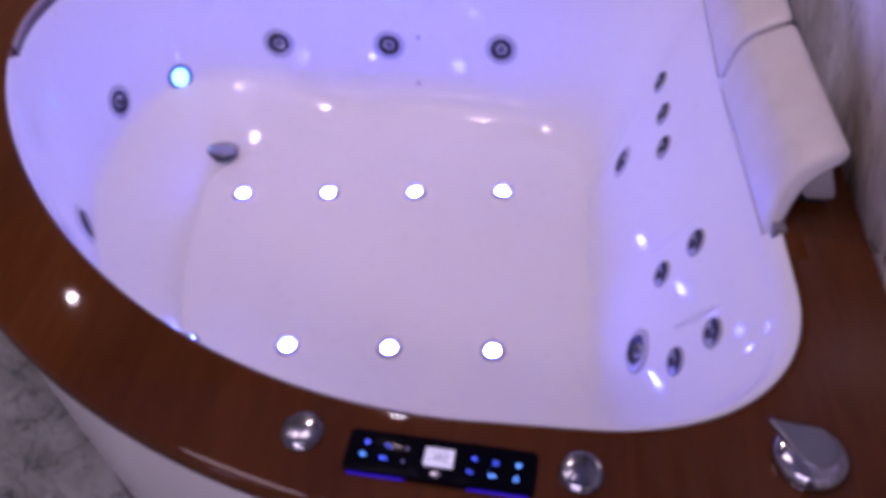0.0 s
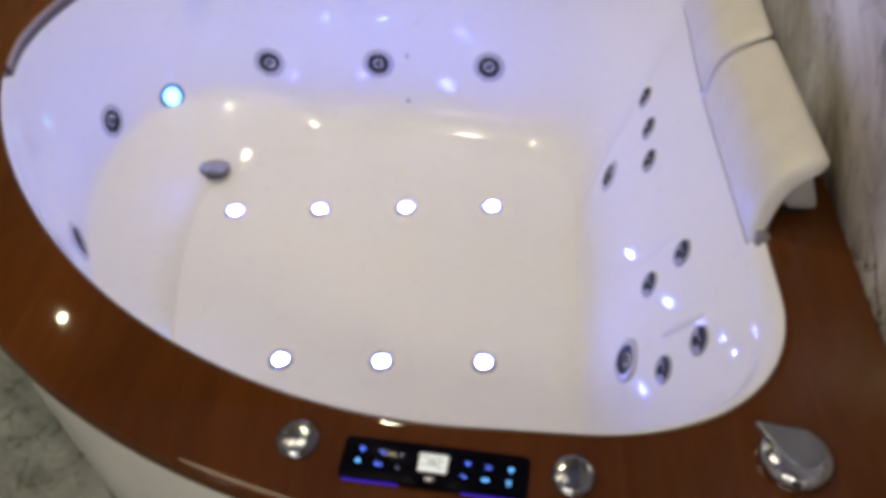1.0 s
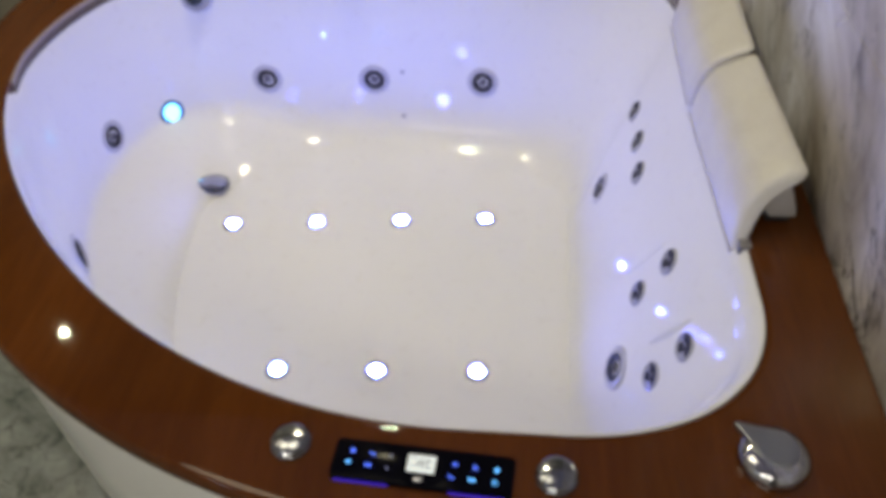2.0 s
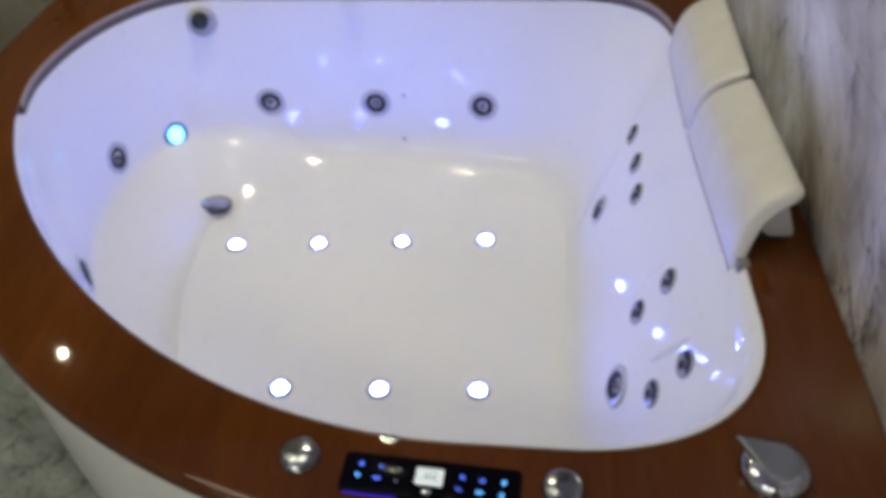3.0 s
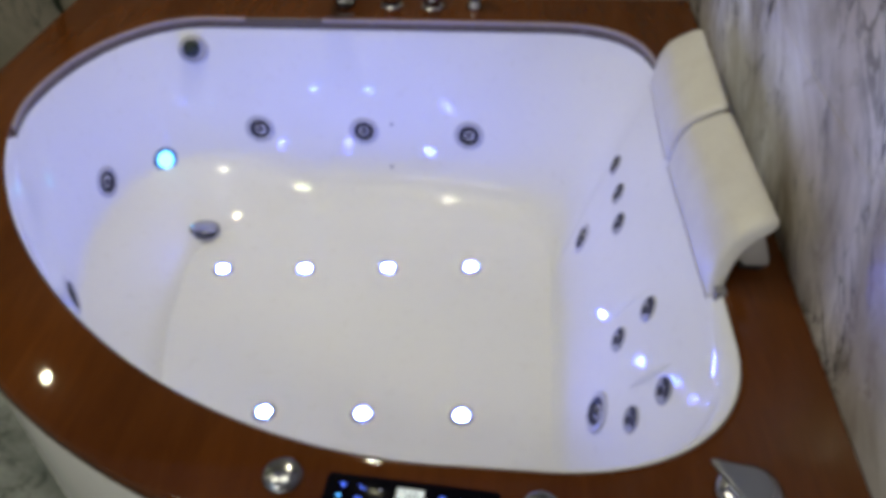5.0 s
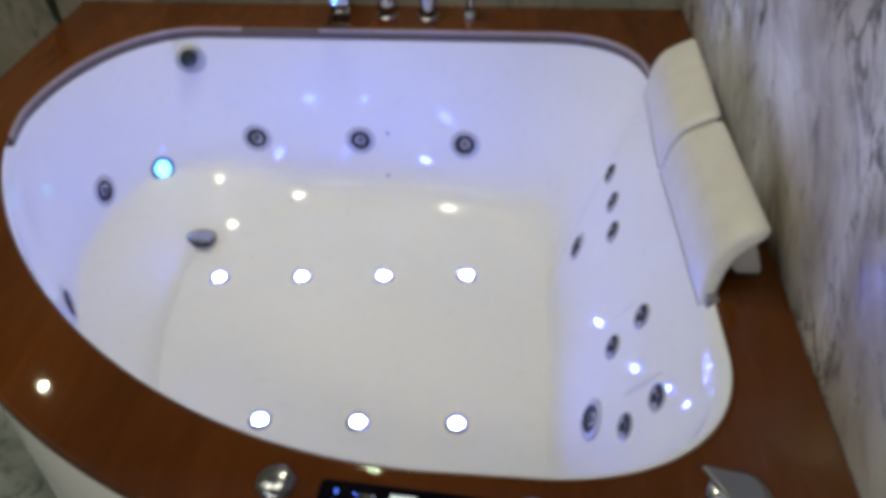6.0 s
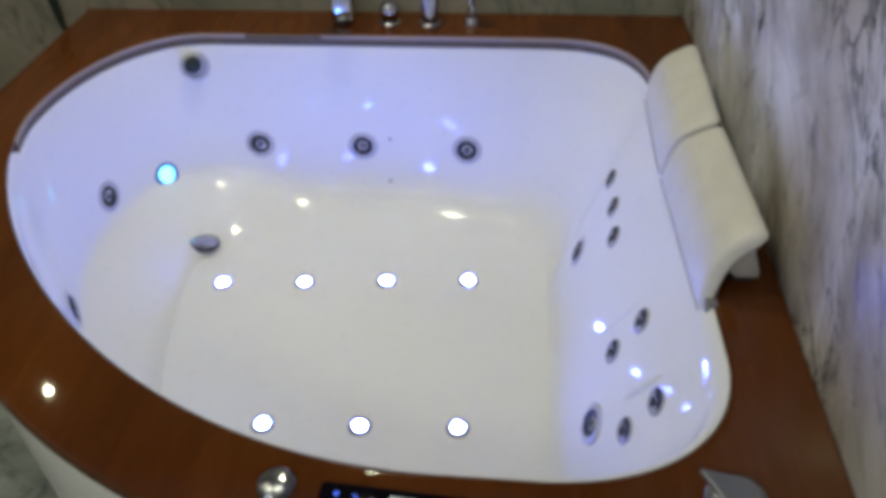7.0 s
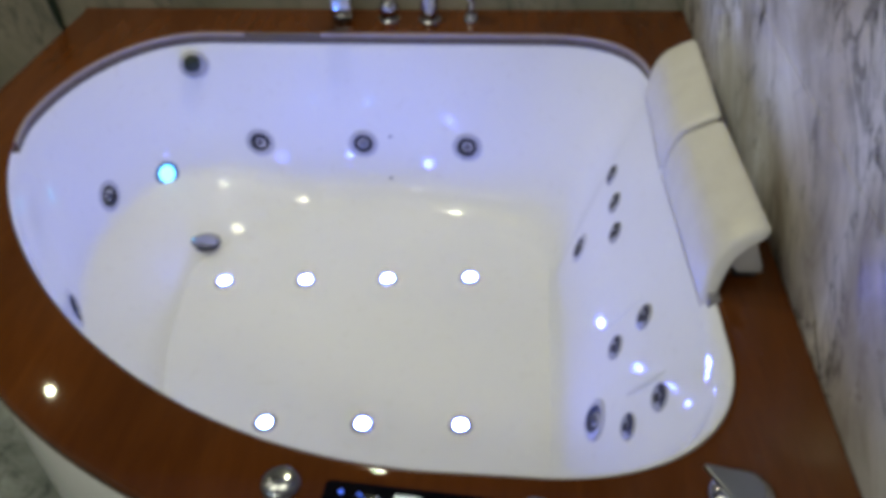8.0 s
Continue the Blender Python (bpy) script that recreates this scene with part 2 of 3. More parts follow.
# ---------------------------------------------------------------- plan of the tub
JOINT_Z = 0.888
HUB = np.array((-0.16, 1.20))
RIM, FLOOR_Z = 0.62, 0.15
EAST, NORTH = 0.598, 1.947

OPENING = np.vstack((
    straight((0.487, 0.77), (0.484, 1.58)),
    arc((0.484, 1.58), (0.480, 1.74), (0.40, 1.806), (0.25, 1.807)),
    straight((0.25, 1.807), (-0.56, 1.807)),
    arc((-0.56, 1.807), (-0.74, 1.807), (-0.848, 1.60), (-0.840, 1.39)),
    arc((-0.840, 1.39), (-0.806, 1.078), (-0.422, 0.552), (0.10, 0.552), 80),
    straight((0.10, 0.552), (0.22, 0.549), 10),
    arc((0.22, 0.549), (0.385, 0.549), (0.484, 0.635), (0.487, 0.77)),
))
OUTLINE = np.vstack((
    straight((EAST - 0.003, 0.404), (EAST - 0.003, NORTH - 0.003)),
    straight((EAST - 0.003, NORTH - 0.003), (-0.930, NORTH - 0.003)),
    straight((-0.930, NORTH - 0.003), (-0.962, 1.45)),
    arc((-0.962, 1.45), (-0.962, 0.97), (-0.50, 0.437), (0.08, 0.410), 80),
    straight((0.08, 0.410), (EAST - 0.003, 0.404), 20),
))
BASIN = np.vstack((
    straight((0.262, 0.92), (0.276, 1.44)),
    arc((0.276, 1.44), (0.281, 1.56), (0.22, 1.626), (0.10, 1.628)),
    straight((0.10, 1.628), (-0.36, 1.615)),
    arc((-0.36, 1.615), (-0.50, 1.61), (-0.607, 1.55), (-0.602, 1.42)),
    arc((-0.602, 1.42), (-0.59, 1.20), (-0.56, 0.74), (-0.12, 0.69), 80),
    straight((-0.12, 0.69), (0.10, 0.69), 20),
    arc((0.10, 0.69), (0.21, 0.69), (0.258, 0.76), (0.262, 0.92)),
))


def spokes(path, angles):
    """The path's points at the given bearings from the hub."""
    d = path - HUB
    a = np.unwrap(np.arctan2(d[:, 1], d[:, 0]))
    r = np.hypot(d[:, 0], d[:, 1])
    a, r = np.concatenate((a - math.tau, a, a + math.tau)), np.tile(r, 3)
    rr = np.interp(angles, a, r)
    return HUB + rr[:, None] * np.stack((np.cos(angles), np.sin(angles)), 1)


def inset(points, d):
    """A closed path moved by d towards its middle."""
    t = np.roll(points, -1, 0) - np.roll(points, 1, 0)
    t /= np.hypot(t[:, 0], t[:, 1])[:, None]
    return points + np.reshape(d, (-1, 1)) * np.stack((-t[:, 1], t[:, 0]), 1)


def drawn_in(points, d):
    """A closed path drawn in by d along the spokes."""
    v = points - HUB
    return points - np.reshape(d, (-1, 1)) * v / np.hypot(v[:, 0], v[:, 1])[:, None]


def sheet(loops, closed=False, cap=False):
    """Joins rings of points (n x 3) with faces."""
    bm = bmesh.new()
    rows = [[bm.verts.new(p) for p in ring] for ring in loops]
    n = len(rows[0])
    for a, b in zip(rows, rows[1:] + (rows[:1] if closed else [])):
        for k in range(n):
            bm.faces.new((a[k], a[(k + 1) % n], b[(k + 1) % n], b[k]))
    if cap:
        mid = bm.verts.new(np.mean(loops[-1], 0))
        for k in range(n):
            bm.faces.new((rows[-1][k], rows[-1][(k + 1) % n], mid))
    bmesh.ops.recalc_face_normals(bm, faces=bm.faces)
    return bm


def at_height(points, z):
    return np.column_stack((points, np.full(len(points), z)))


CORNERS = [math.atan2(y - HUB[1], x - HUB[0]) for x, y in
           ((EAST - 0.003, 0.404), (EAST - 0.003, NORTH - 0.003), (-0.930, NORTH - 0.003))]
ANGLES = np.sort(np.concatenate((np.linspace(-math.pi, math.pi, 300, endpoint=False), CORNERS)))
INNER, OUTER = spokes(OPENING, ANGLES), spokes(OUTLINE, ANGLES)

# ---------------------------------------------------------------- room
ROOM_W, ROOM_S, ROOM_H = -2.7, -2.3, 2.65


def tiled(name, x0, y0, z0, x1, y1, z1, material, label, cuts_u, cuts_v, axis, face):
    """A wall or floor: a grout-coloured body with stone slabs on its face, cut at the given places."""
    body = part(name, block(x0, y0, z0, x1, y1, z1), GROUT)
    tagged(body, label, "floor" if axis == "z" else "wall", kind="structure")
    shared = {}
    for u0, u1 in zip(cuts_u, cuts_u[1:]):
        for v0, v1 in zip(cuts_v, cuts_v[1:]):
            w, h = u1 - u0 - 0.0012, v1 - v0 - 0.0012
            key = (round(w, 3), round(h, 3))
            if key not in shared:
                if axis == "z":
                    bm = block(-w / 2, -h / 2, -0.010, w / 2, h / 2, 0.0, 0.0006, 1)
                elif axis == "x":
                    bm = block(0.0, -w / 2, -h / 2, 0.010, w / 2, h / 2, 0.0006, 1)
                else:
                    bm = block(-w / 2, 0.0, -h / 2, w / 2, 0.010, h / 2, 0.0006, 1)
                shared[key] = mesh_of("slab", bm, material)
            u, v = (u0 + u1) / 2, (v0 + v1) / 2
            at = {"z": (u, v, face), "x": (face, u, v), "y": (u, face, v)}[axis]
            part("slab", shared[key], parent=body, m=Matrix.Translation(at))
    return body


floor = tiled("floor", ROOM_W, ROOM_S, -0.12, EAST + 0.2, NORTH + 0.2, -0.010, FLOOR_STONE,
              "polished grey-green marble floor tiles", [ROOM_W, -2.0, -1.2, -0.4, 0.4, EAST], [ROOM_S, -1.2, -0.4, 0.4, 1.2, NORTH], "z", 0.0)
wall_east = tiled("wall_east", EAST + 0.010, ROOM_S, 0, EAST + 0.2, NORTH, ROOM_H, WALL_STONE,
                  "grey-white marble wall slabs with dark veins", [ROOM_S, -0.46, NORTH], [0, JOINT_Z, JOINT_Z + 1.2, ROOM_H], "x", EAST)
wall_north = tiled("wall_north", ROOM_W, NORTH + 0.010, 0, EAST + 0.2, NORTH + 0.2, ROOM_H, BACK_STONE,
                   "grey-green veined stone wall behind the tub", [ROOM_W, -0.9, EAST], [0, JOINT_Z, JOINT_Z + 1.2, ROOM_H], "y", NORTH)
for name, dims in (("wall_west", (ROOM_W - 0.15, ROOM_S, 0, ROOM_W, NORTH + 0.2, ROOM_H)),
                   ("wall_south", (ROOM_W - 0.15, ROOM_S - 0.15, 0, EAST + 0.2, ROOM_S, ROOM_H))):
    tagged(part(name, block(*dims), PLASTER), "plain off-white painted wall", "wall", kind="structure")
tagged(part("ceiling", block(ROOM_W - 0.15, ROOM_S - 0.15, ROOM_H, EAST + 0.2, NORTH + 0.2, ROOM_H + 0.1), PLASTER),
       "plain white painted ceiling", "ceiling", kind="structure")


def fill_light(bulb, label, r):
    lamp = thing("ceiling_fill", (0, 0, 0), label, "ceiling light", "ceiling downlights")
    part("bezel", lathe([(r + 0.025, 0.0), (r + 0.022, -0.006), (r + 0.006, -0.008), (r + 0.002, -0.002), (r + 0.002, 0.0)]), CHROME, lamp)
    part("diffuser", lathe([(r, -0.001), (r - 0.004, -0.004), (0, -0.0045)]), bulb, lamp)
    return lamp


# unseen ceiling lights, all added as fill for the room, basin and apron
COOL_FILLS = ((-1.0, -1.8), (-0.2, -1.8), (-1.7, -1.9), (-1.9, -0.7))
OVER_FILLS = ((-0.30, 1.15), (-0.95, 1.15))
FRONT_FILLS = ((-0.95, -1.20), (-0.15, -1.45))
for places, bulb, colour, watts, r, label in ((COOL_FILLS, BULB, DAY, COOL_FILL_WATTS, 0.13, "round cool white fill light added in the unseen ceiling"),
                                           (OVER_FILLS, WIDE_BULB, WARM, OVER_FILL_WATTS, 0.30, "wide warm fill light added in the unseen ceiling over the tub"),
                                           (FRONT_FILLS, WIDE_BULB, SOFT, FRONT_FILL_WATTS, 0.30, "wide warm fill light added in the unseen ceiling before the tub")):
    first = fill_light(bulb, label, r)
    first.matrix_basis = Matrix.Translation((*places[0], ROOM_H))
    for x, y in places[1:]:
        copy_thing(first, Matrix.Translation((x, y, ROOM_H)))
    for x, y in places:
        data = bpy.data.lights.new("fill_beam", "AREA")
        data.shape, data.size, data.energy, data.color = "DISK", 2 * r, watts, colour
        new("fill_beam", data).matrix_basis = Matrix.Translation((x, y, ROOM_H - 0.012))


def wall_spot(reach, r, aim):
    """A spotlight on an arm, its base plate on the wall at y = 0."""
    spot = thing("wall_spotlight", (0, 0, 0), "small black spotlight lit warm on an arm above the tub", "spotlight", "wall spotlights")
    part("base_plate", block(-0.03, 0.0, -0.03, 0.03, 0.012, 0.03, 0.004), SMOKE, spot)
    part("arm", tube([(0, 0.002, 0), (0, -0.6 * reach, 0.005), (0, 0.01 - reach, -0.01)], 0.006), SMOKE, spot)
    m = pose(0, -reach, -0.015, *aim)
    head = part("head", lathe([(0.0, 0.045), (r + 0.004, 0.043), (r + 0.012, 0.02), (r + 0.016, -0.012), (r + 0.012, -0.013), (r + 0.008, -0.006), (r, -0.005)]), SMOKE, spot, m=m)
    part("lens", lathe([(r, -0.006), (0, -0.007)]), SPOT_BULB, head, "glowing frosted lens", m)
    return spot


for x, reach, r, aim, watts in ((-1.44, 0.085, 0.011, (-28, 0, 0), SPOT_WATTS), (-0.22, 0.215, 0.030, (-12, 4, 0), MIDDLE_WATTS)):
    place = Matrix.Translation((x, NORTH - 0.012, 2.05))
    wall_spot(reach, r, aim).matrix_basis = place
    data = bpy.data.lights.new("spotlight_beam", "AREA")
    data.shape, data.size, data.energy, data.color = "DISK", 2 * r, watts, WARM
    data.spread = radians(132)
    new("spotlight_beam", data).matrix_basis = place @ pose(0, -reach, -0.015, *aim) @ Matrix.Translation((0, 0, -0.016))

# ---------------------------------------------------------------- the tub
tub = thing("bathtub", (-0.18, 1.18, 0.0), "white acrylic corner whirlpool tub with a dark lacquered wood rim", "bathtub")

# the free edge of the deck is rounded; along the two walls it butts squarely
free = np.where((OUTER[:, 0] > EAST - 0.02) | (OUTER[:, 1] > NORTH - 0.02), 0.0, 1.0)
deck_rings = [at_height(inset(INNER, -d), z) for d, z in ((0, 0.590), (0, 0.6150), (0.0018, 0.6185), (0.006, RIM), (0.010, RIM))]
for d, z in ((0.016, RIM), (0.010, RIM), (0.0055, 0.6190), (0.0022, 0.6160), (0.0005, 0.611)):
    deck_rings.append(np.column_stack((drawn_in(OUTER, d * (0.04 + 0.96 * free)), RIM - (RIM - z) * free)))
deck_rings += [at_height(drawn_in(OUTER, d), z) for d, z in ((0, 0.605), (0, 0.600), (0.003, 0.598), (0.045, 0.5975))]
deck = part("rim_deck", sheet(deck_rings, True), WOOD, tub, "glossy dark reddish-brown wood rim")

# the basin: a rolled lip, sloping sides that flatten into the floor
low = spokes(BASIN, ANGLES)
facing = np.cos(ANGLES)                                  # 1 towards the backrest side
lean = (np.clip(facing * 1.15, 0, 1) ** 2)[:, None]          # the backrest keeps a straight slope
CREASED = np.array(((0, 1), (0.062, 0.706), (0.105, 0.50), (0.14, 0.37), (0.185, 0.29), (0.33, 0.235), (0.60, 0.150), (1, 0)))
STEEP = np.array(((0, 1), (0.062, 0.706), (0.105, 0.49), (0.14, 0.33), (0.185, 0.20), (0.33, 0.10), (0.60, 0.033), (1, 0)))
SLOPE = np.array(((0, 1), (0.22, 0.78), (0.43, 0.565), (0.60, 0.385), (0.735, 0.235), (0.835, 0.125), (0.92, 0.045), (1, 0)))
foot = np.clip(-facing * 2.2 - 0.75, 0, 1)[:, None]          # a soft crease where the far end meets the floor
back = np.clip((INNER[:, 1] - 1.26) / 0.03, 0, 1) * np.where(INNER[:, 0] > 0.46, np.clip((INNER[:, 1] - 1.52) / 0.06, 0, 1), 1)
side_x = np.clip((INNER[:, 0] - 0.30) / 0.15, 0, 1)
gentle = np.clip((INNER[:, 1] - (1.10 + 0.22 * side_x)) / 0.45, 0, 1)
gentle = gentle * gentle * (3 - 2 * gentle)
slim = 1 - 0.75 * np.maximum(gentle, np.clip((0.30 - INNER[:, 0]) / 0.25, 0, 1))                                  # the lip is narrower under the trim
start = inset(INNER, 0.025 * slim)
loops = [np.column_stack((inset(INNER, d * slim), z - back * drop)) for d, z, drop in ((0.0008, 0.588, 0.02), (0.0008, 0.6172, 0.022), (0.0025, 0.6180, 0.022), (0.005, 0.6165, 0.0215), (0.014, 0.604, 0.016), (0.019, 0.595, 0.011), (0.0225, 0.586, 0.005))]
for k in range(7):                                       # smooth curve through the eight steps
    for s in np.linspace(0, 1, 4, endpoint=k == 6):
        u, h = [], []
        for prof in (STEEP, SLOPE, CREASED):
            p0, p1, p2, p3 = prof[max(k - 1, 0)], prof[k], prof[k + 1], prof[min(k + 2, 7)]
            p3 = 2 * p2 - p1 if prof is CREASED and k == 6 else p3
            c = 0.5 * (2 * p1 + (p2 - p0) * s + (2 * p0 - 5 * p1 + 4 * p2 - p3) * s * s + (3 * p1 - p0 - 3 * p2 + p3) * s ** 3)
            u.append(c[0]), h.append(c[1])
        uu, hh = u[0] + lean * (u[1] - u[0]), h[0] + lean * (h[1] - h[0])
        hh = hh + foot * (h[2] - h[0])
        loops.append(np.column_stack((start + uu * (low - start), FLOOR_Z + (0.575 - FLOOR_Z) * hh)))
mid = low.mean(0)
for q in (0.8, 0.55, 0.3):
    loops.append(at_height(mid + q * (low - mid), FLOOR_Z))
shell_bm = sheet(loops, False, True)
from mathutils.bvhtree import BVHTree
SURFACE = BVHTree.FromBMesh(shell_bm)
shell = part("shell", shell_bm, ACRYLIC, tub, "glossy white acrylic basin")

apron = part("apron", sheet([at_height(drawn_in(OUTER, d), z) for d, z in
                             ((0.008, 0.598), (0.011, 0.52), (0.022, 0.26), (0.032, 0.06), (0.038, 0.045), (0.034, 0.038), (0.034, 0.0), (0.056, 0.0), (0.056, 0.3), (0.032, 0.598))], True),
             APRON, tub, "white acrylic skirt panel below the rim")
# a dark strip puts in the shadow gap between apron and floor
part("floor_gap_shade", sheet([at_height(drawn_in(OUTER, d), z) for d, z in ((0.029, 0.0), (0.030, 0.009), (0.034, 0.012), (0.042, 0.012), (0.042, 0.0))], True),
     GAP_SHADE, tub, "dark strip for the shadow gap along the floor")


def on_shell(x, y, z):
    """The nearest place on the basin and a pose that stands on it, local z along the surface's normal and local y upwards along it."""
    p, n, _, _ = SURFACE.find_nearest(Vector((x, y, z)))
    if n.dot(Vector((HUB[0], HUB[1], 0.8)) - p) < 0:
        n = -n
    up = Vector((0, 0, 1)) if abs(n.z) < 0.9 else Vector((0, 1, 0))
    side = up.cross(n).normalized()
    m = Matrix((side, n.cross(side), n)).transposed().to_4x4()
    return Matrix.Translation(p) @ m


# two-tone trim strip along the back of the opening
def strip(points, z0, z1):
    """A thin upright band along an open run of the opening."""
    a, b = points
    bm = bmesh.new()
    rows = [[bm.verts.new((*p, z)) for p in line] for line, z in ((a, z0), (b, z0), (b, z1 - 0.002), (b * 0.6 + a * 0.4, z1), (a, z1))]
    for r, s in zip(rows, rows[1:] + rows[:1]):
        for k in range(len(a) - 1):
            bm.faces.new((r[k], r[k + 1], s[k + 1], s[k]))
    for k in (0, len(a) - 1):
        bm.faces.new([r[k] for r in rows])
    bmesh.ops.recalc_face_normals(bm, faces=bm.faces)
    return bm


run = [k for k in range(len(INNER)) if INNER[k, 1] > 1.285 and not (INNER[k, 0] > 0.44 and INNER[k, 1] < 1.62)]
cut = max(range(len(run) - 1), key=lambda i: run[i + 1] - run[i])
if run[cut + 1] - run[cut] > 1:
    run = run[cut + 1:] + run[:cut + 1]
def seam_at(x):
    return min(range(len(run)), key=lambda i: abs(INNER[run[i], 0] - x) + (INNER[run[i], 1] < 1.7))


first_seam, last_seam = seam_at(-0.295), seam_at(-0.475)
for piece, upper, label in ((run[:first_seam + 1], TRIM, "pale lilac-grey plastic edge trim"),
                            (run[first_seam:last_seam + 1], TRIM_DARK, "dark brown plastic joining piece of the edge trim"),
                            (run[last_seam:], TRIM, "pale lilac-grey plastic edge trim")):
    wall_side, face, low_face = inset(INNER, 0.0005)[piece], inset(INNER, 0.0052)[piece], inset(INNER, 0.0036)[piece]
    part("edge_trim", strip((wall_side, face), 0.6105, 0.6195), upper, tub, label)
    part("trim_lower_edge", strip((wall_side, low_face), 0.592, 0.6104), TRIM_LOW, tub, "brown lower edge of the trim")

# ---------------------------------------------------------------- jets and lights in the basin
BIG_RING = mesh_of("ring", lathe([(0.039, -0.003), (0.039, 0.0010), (0.0375, 0.0020), (0.0295, 0.0036), (0.0270, 0.0032), (0.0258, -0.004)]), RING)
BIG_FACE = mesh_of("face", lathe([(0.0262, -0.004), (0.0262, 0.0015), (0.0235, 0.0034), (0.0185, 0.0022), (0.0135, 0.0004), (0.011, -0.002), (0.0, -0.002)]), SMOKE)
BIG_BALL = mesh_of("nozzle", lathe([(0.0095, -0.002), (0.0095, 0.001), (0.0078, 0.0042), (0.0045, 0.0052), (0.0036, 0.002), (0.0, 0.001)], 20), NOZZLE)
SMALL_RING = mesh_of("ring", lathe([(0.0245, -0.002), (0.0245, 0.001), (0.0225, 0.0032), (0.0195, 0.0036), (0.0185, 0.0015), (0.0, 0.0018)]), PALE_JET)


def crescent(r0, r1, a0, a1, thick=0.0016, n=14):
    out = [(r1 * math.cos(a0 + (a1 - a0) * k / n), r1 * math.sin(a0 + (a1 - a0) * k / n)) for k in range(n + 1)]
    out += [(r0 * math.cos(a1 + (a0 - a1) * k / n), r0 * math.sin(a1 + (a0 - a1) * k / n)) for k in range(n + 1)]
    return prism(out, 0.001, 0.0012 + thick)


SLOT = mesh_of("slot", crescent(0.0065, 0.0205, 0.0, 2.9), MATT)
HOLE = mesh_of("hole", lathe([(0.0085, 0.001), (0.0085, 0.003), (0.0065, 0.0034), (0.0035, 0.002), (0, 0.002)], 16), MATT)


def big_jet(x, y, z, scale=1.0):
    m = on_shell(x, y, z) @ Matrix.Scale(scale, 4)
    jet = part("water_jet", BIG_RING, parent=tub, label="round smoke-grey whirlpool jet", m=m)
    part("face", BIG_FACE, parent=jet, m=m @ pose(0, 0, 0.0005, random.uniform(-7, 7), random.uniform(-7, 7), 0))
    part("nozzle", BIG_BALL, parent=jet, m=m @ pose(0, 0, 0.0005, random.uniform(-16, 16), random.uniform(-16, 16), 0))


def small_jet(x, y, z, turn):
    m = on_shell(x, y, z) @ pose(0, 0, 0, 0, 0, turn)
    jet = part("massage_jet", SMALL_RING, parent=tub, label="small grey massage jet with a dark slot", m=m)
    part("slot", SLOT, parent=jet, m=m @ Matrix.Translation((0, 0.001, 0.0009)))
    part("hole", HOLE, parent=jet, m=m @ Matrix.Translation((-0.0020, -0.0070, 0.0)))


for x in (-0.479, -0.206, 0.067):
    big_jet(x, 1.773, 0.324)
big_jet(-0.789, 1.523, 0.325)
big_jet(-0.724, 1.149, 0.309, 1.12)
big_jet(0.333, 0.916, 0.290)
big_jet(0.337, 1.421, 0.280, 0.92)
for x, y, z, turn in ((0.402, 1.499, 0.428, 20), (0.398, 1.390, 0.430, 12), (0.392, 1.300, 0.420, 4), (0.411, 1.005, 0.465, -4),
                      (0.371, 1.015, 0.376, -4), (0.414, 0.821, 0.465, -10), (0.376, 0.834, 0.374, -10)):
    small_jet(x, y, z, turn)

LIGHT_RING = mesh_of("light_ring", lathe([(0.0245, -0.002), (0.0245, 0.0012), (0.0230, 0.0034), (0.0180, 0.0040), (0.0134, 0.0036), (0.0126, 0.0010)]), LIGHT_TRIM)
LENS = lathe([(0.0128, 0.0008), (0.0120, 0.0020), (0.0085, 0.0026), (0, 0.0030)])
LENS_WHITE = mesh_of("lens", LENS.copy(), LED)
LENS_GREEN = mesh_of("lens", LENS, LED_GREEN)
for row, y0 in enumerate((1.418, 0.986)):
    for col in range(4):
        x, y = -0.512 + 0.1990 * col, y0 + 0.0125 * col - 0.0065 * col * row
        green = row == 1 and col < 2
        m = Matrix.Translation(on_shell(x, y, FLOOR_Z).translation)
        lamp = part("floor_light", LIGHT_RING, parent=tub, label="lit air-jet light in a chrome ring", m=m)
        part("lens", LENS_GREEN if green else LENS_WHITE, parent=lamp, label="glowing aqua lens" if green else "glowing lilac-white lens", m=m)

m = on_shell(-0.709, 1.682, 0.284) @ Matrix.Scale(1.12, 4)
chromo = part("colour_light", lathe([(0.029, -0.002), (0.029, 0.002), (0.026, 0.005), (0.021, 0.005), (0.0195, 0.002)]), CHROMO_RING, tub, "round colour-changing light glowing cyan-blue", m)
part("lens", lathe([(0.0196, 0.001), (0.0185, 0.004), (0.011, 0.0072), (0, 0.0085)]), CHROMO, chromo, "glowing cyan lens", m)

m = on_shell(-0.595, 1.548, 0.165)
m = Matrix.Translation(m.translation) @ pose(0, 0, -0.002, -8, 10, 0) @ Matrix.Diagonal((1, 1, 0.62, 1))
drain = part("drain_cover", lathe([(0.030, -0.014), (0.031, 0.0), (0.0365, 0.003), (0.0368, 0.014), (0.030, 0.0145)]), SMOKE, tub, "chrome pop-up drain", m)
part("cap", lathe([(0.033, 0.012), (0.0355, 0.0145), (0.0350, 0.016), (0.030, 0.0195), (0.018, 0.0225), (0.0, 0.023)]), TAP, drain, "domed chrome cap", m)

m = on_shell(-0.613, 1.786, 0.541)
over = part("overflow", lathe([(0.037, -0.004), (0.037, 0.004), (0.033, 0.008), (0.028, 0.009), (0.026, 0.004), (0.0, 0.004)]), RING, tub, "round chrome overflow knob", m)
